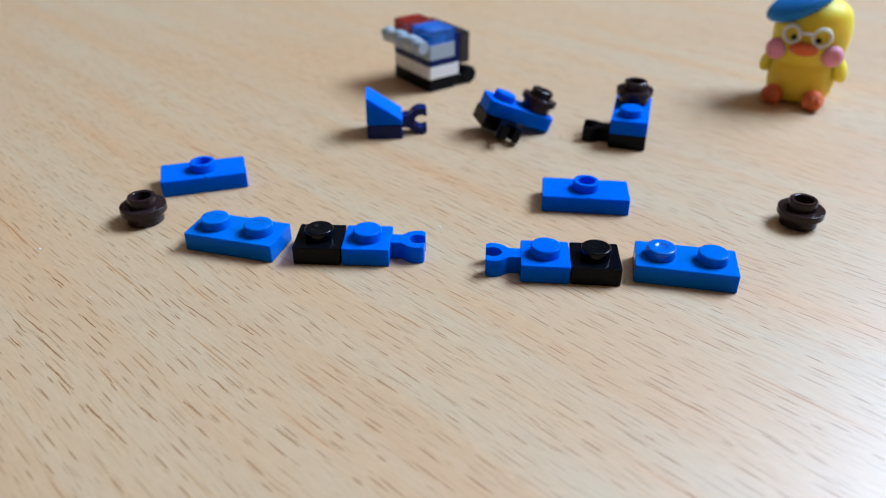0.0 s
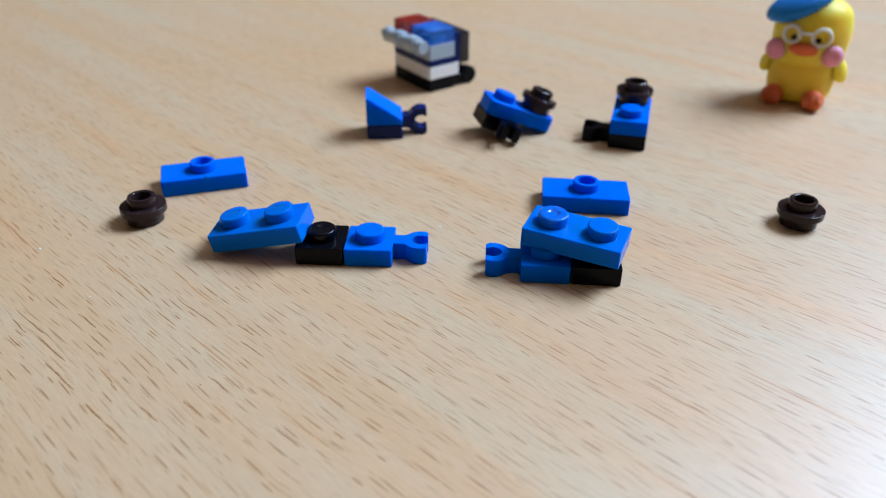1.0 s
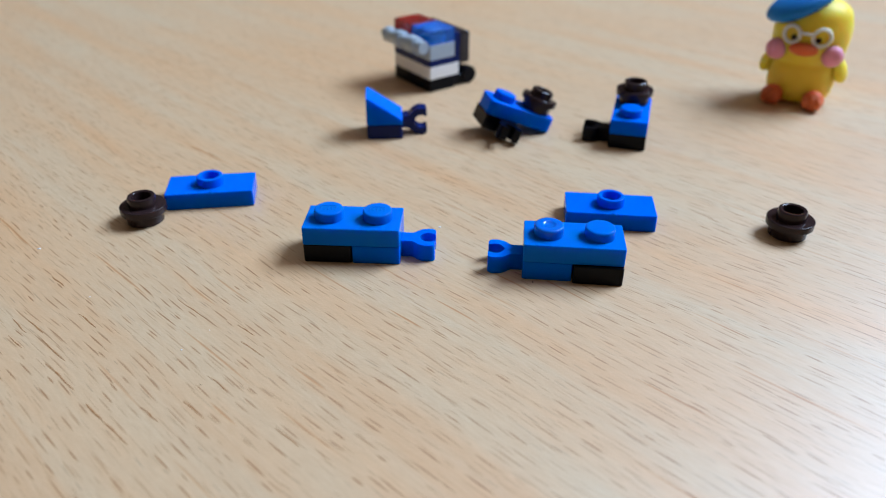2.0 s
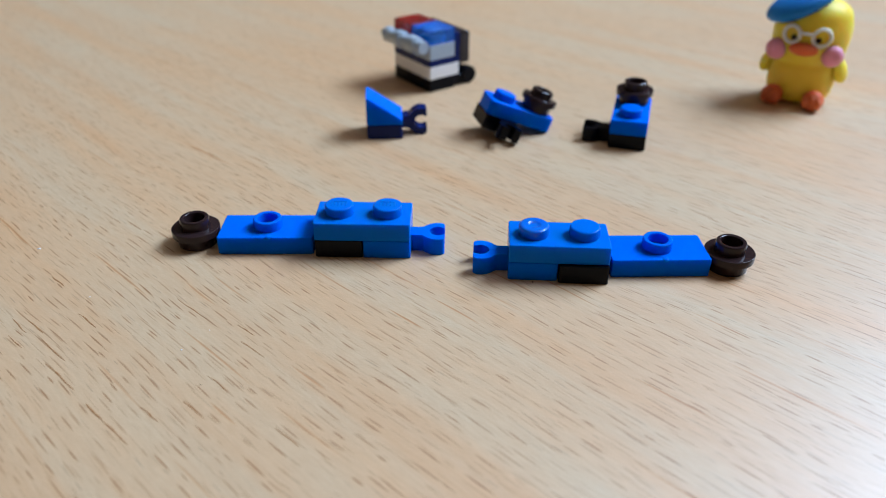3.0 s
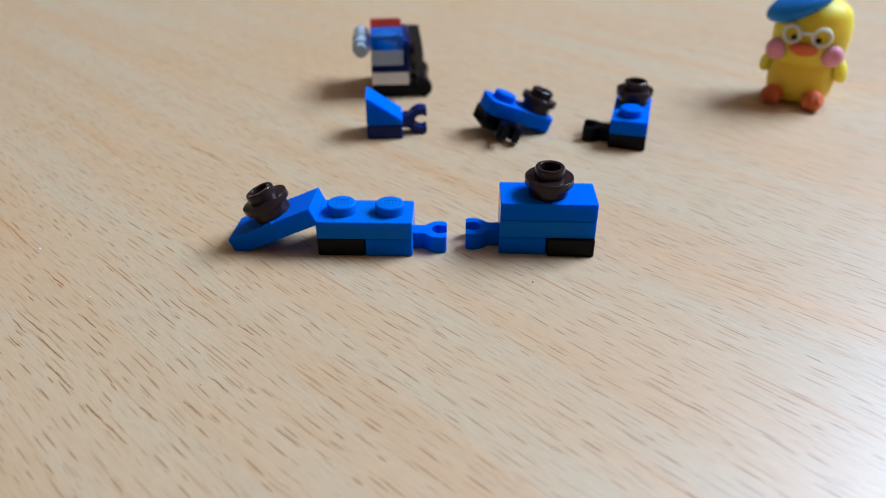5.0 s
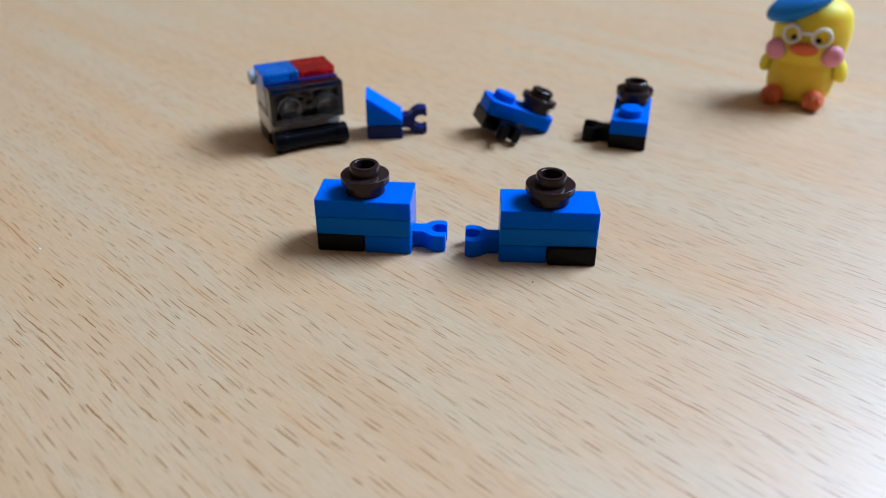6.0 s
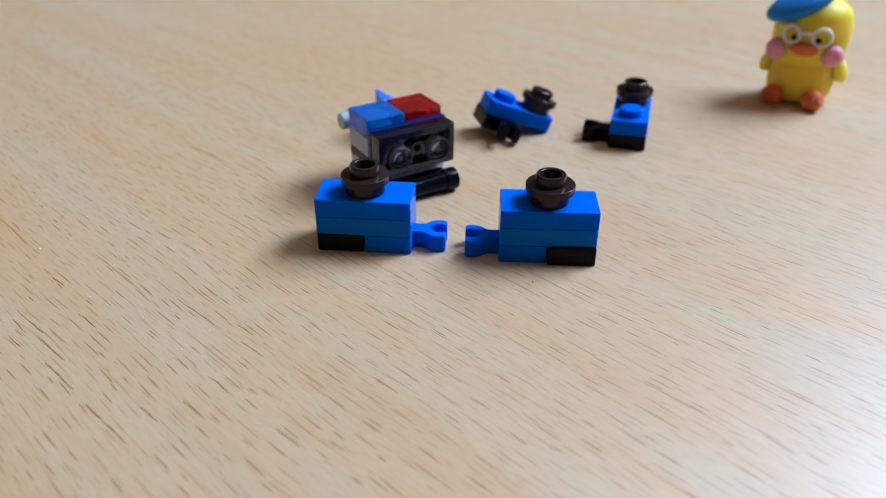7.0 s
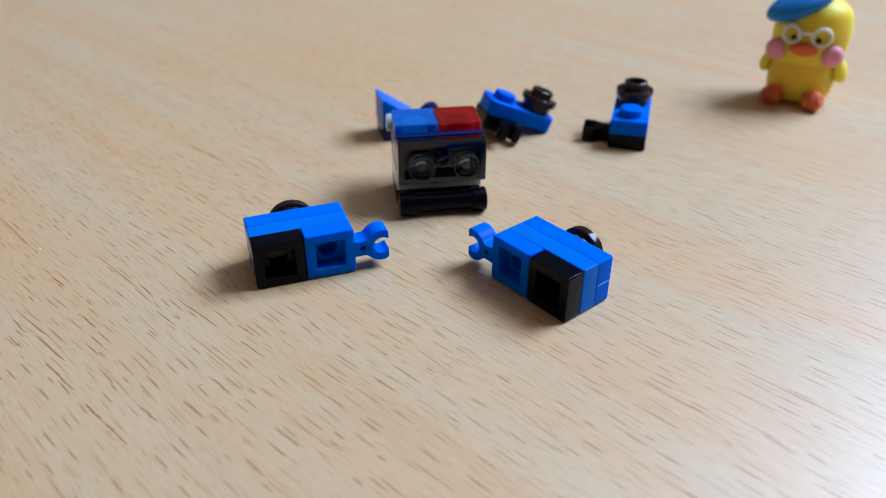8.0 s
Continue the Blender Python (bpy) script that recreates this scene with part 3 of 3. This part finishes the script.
def up(z, x=0.0, y=0.0, rz=0.0):
    return mm(x, y, z, 0, 0, rz)


def motions():
    left = [(0, mm(-16.43, 108.87, 0, 0, 0, -2.22)), (1, mm(-15.99, 108.71, 0, 0, 0, -2.69)), (3, mm(-14.79, 108.51, 0, 0, 0, -1.89)), (4, mm(-14.7, 109.6, 0, 0, 0, -2.8)),
            (6, mm(-14.58, 111.06, 0, 0, 0, -3.71)), (7, mm(-13.18, 111.23, 0, 0, 0, -1.09)), (9, mm(-12.85, 111.84, 0, 0, 0, -0.91)), (13, mm(-12.84, 112.5, 0, 0, 0, -3)),
            (14, mm(-12.84, 112.98, 0, 0, 0, -4.78)), (19, mm(-21.3, 100.4, 4.03, -89.2, -0.6, 20.0))]
    right = [(0, mm(20.31, 103.7, 0, 0, 0, -4.02)), (3, mm(20.75, 104.49, 0, 0, 0, -5.39)), (6, mm(20.86, 104.36, 0, 0, 0, -4.72)), (7, mm(18.35, 104.6, 0, 0, 0, -3.1)),
             (9, mm(17.87, 114.63, 0, 0, 0, -0.72)), (10, mm(17.38, 114.56, 0, 0, 0, -0.05)), (12, mm(17.3, 112.5, 0, 0, 0, -1.5)), (13, mm(17.17, 109.83, 0, 0, 0, -2.68)),
             (20, mm(12.75, 95.6, 4.1, -89.9, 0.3, -49.8))]
    jump(black_l, [(c, m @ up(0, -3.98)) for c, m in left])
    jump(clip_l, [(c, m @ up(0, 3.98)) for c, m in left])
    jump(black_r, [(c, m @ up(-0.1 if c == 20 else 0, 3.98, 0.08 if c == 20 else -0.55 if c > 2 else 0)) for c, m in right])
    jump(clip_r, [(c, m @ up(0, -3.98, 0, 180)) for c, m in right])
    jump(plate_l, [(0, mm(-34.58, 111.39, 0, 0, 0, -15.02)), (1, mm(-29.8, 110.22, 2.53, 2.1, -11.84, -7.55)), (3, mm(-25.07, 110.65, 3.24, 0.66, -19.43, -22.6))]
         + [(c, m @ up(3.2)) for c, m in left if c >= 4])
    jump(plate_r, [(0, mm(38.59, 102.84, 0, 0, 0, -11.4)), (1, mm(34.31, 101.41, 1.75, 0.92, 12.95, -4.93)), (2, mm(20.98, 104.3, 4.68, 2.54, 2.34, -23.65))]
         + [(c, m @ up(3.2)) for c, m in right if c >= 3])
    jl = [(0, mm(-46.44, 134.14, 0, 0, 0, 16.79)), (4, mm(-43.4, 128.0, 0, 0, 0, 8)), (5, mm(-40.4, 122.0, 0, 0, 0, 0)), (6, mm(-37.21, 115.79, 0, 0, 0, -6.83)), (7, mm(-29.52, 112.17, 0, 0, 0, 0.63)),
          (9, mm(-30.61, 115.18, 0, 0, 0, -5.56)), (10, mm(-31.79, 112.36, 0, 0, 0, -6.54)), (12, mm(-27.2, 112.7, 2.4, 0, -25, -4)), (13, mm(-13.6, 112.8, 8.15, 0, -0.5, -22))]
    jl += [(c, m @ up(6.4)) for c, m in left if c >= 14]
    jr = [(0, mm(26.31, 126.72, 0, 0, 0, -6.08)), (4, mm(29.8, 120.8, 0, 0, 0, -6)), (5, mm(34.0, 113.8, 0, 0, 0, -6)), (6, mm(37.98, 107.01, 0, 0, 0, -6.15)), (7, mm(34.62, 106.0, 0, 0, 0, 1.36)),
          (9, mm(34.89, 113.02, 0, 0, 0, -1.09)), (10, mm(31.83, 115.3, 2.12, -0.19, 25.66, 1.39)), (11, mm(18.2, 114.8, 8.12, 0, -0.3, 24.86))]
    jr += [(c, m @ up(6.4)) for c, m in right if c >= 12]
    jump(jumper_l, jl)
    jump(jumper_r, jr)
    jump(round_l, [(0, mm(-53.34, 119.74)), (5, mm(-51.6, 119.0)), (6, mm(-49.89, 118.21)), (7, mm(-41.84, 112.15)), (8, mm(-35.98, 112.38, 3.2))] + [(c, m @ up(3.2)) for c, m in jl if c >= 9])
    jump(round_r, [(0, mm(63.65, 119.78)), (4, mm(60.3, 116.0)), (5, mm(56.0, 111.0)), (6, mm(51.34, 105.82)), (7, mm(46.31, 105.27)), (8, mm(40.7, 106.08, 3.2))] + [(c, m @ up(3.2)) for c, m in jr if c >= 9])
    jump(police, [(0, mm(-5.1, 193.6, 0, 0, 0, 126.8)), (12, mm(-14.4, 189.5, 0, 0, 0, 95)), (13, mm(-24.6, 183.5, 0, 0, 0, 60)), (14, mm(-31.5, 174.8, 0, 0, 0, 27.7)), (15, mm(-32.1, 159.75, 0, 0, 0, 25.8)),
                  (16, mm(-20.5, 151.2, 0, 0, 0, 19.8)), (17, mm(-9.16, 136.28, 0, 0, 0, 31.6)), (18, mm(-1.51, 131.9, 0, 0, 0, 9.3))])
    jump(slope_piece, [(0, mm(-13.1, 159.9, 0, 0, 0, 4)), (16, mm(-10.3, 159.5, 0, 0, 0, 16))])


motions()
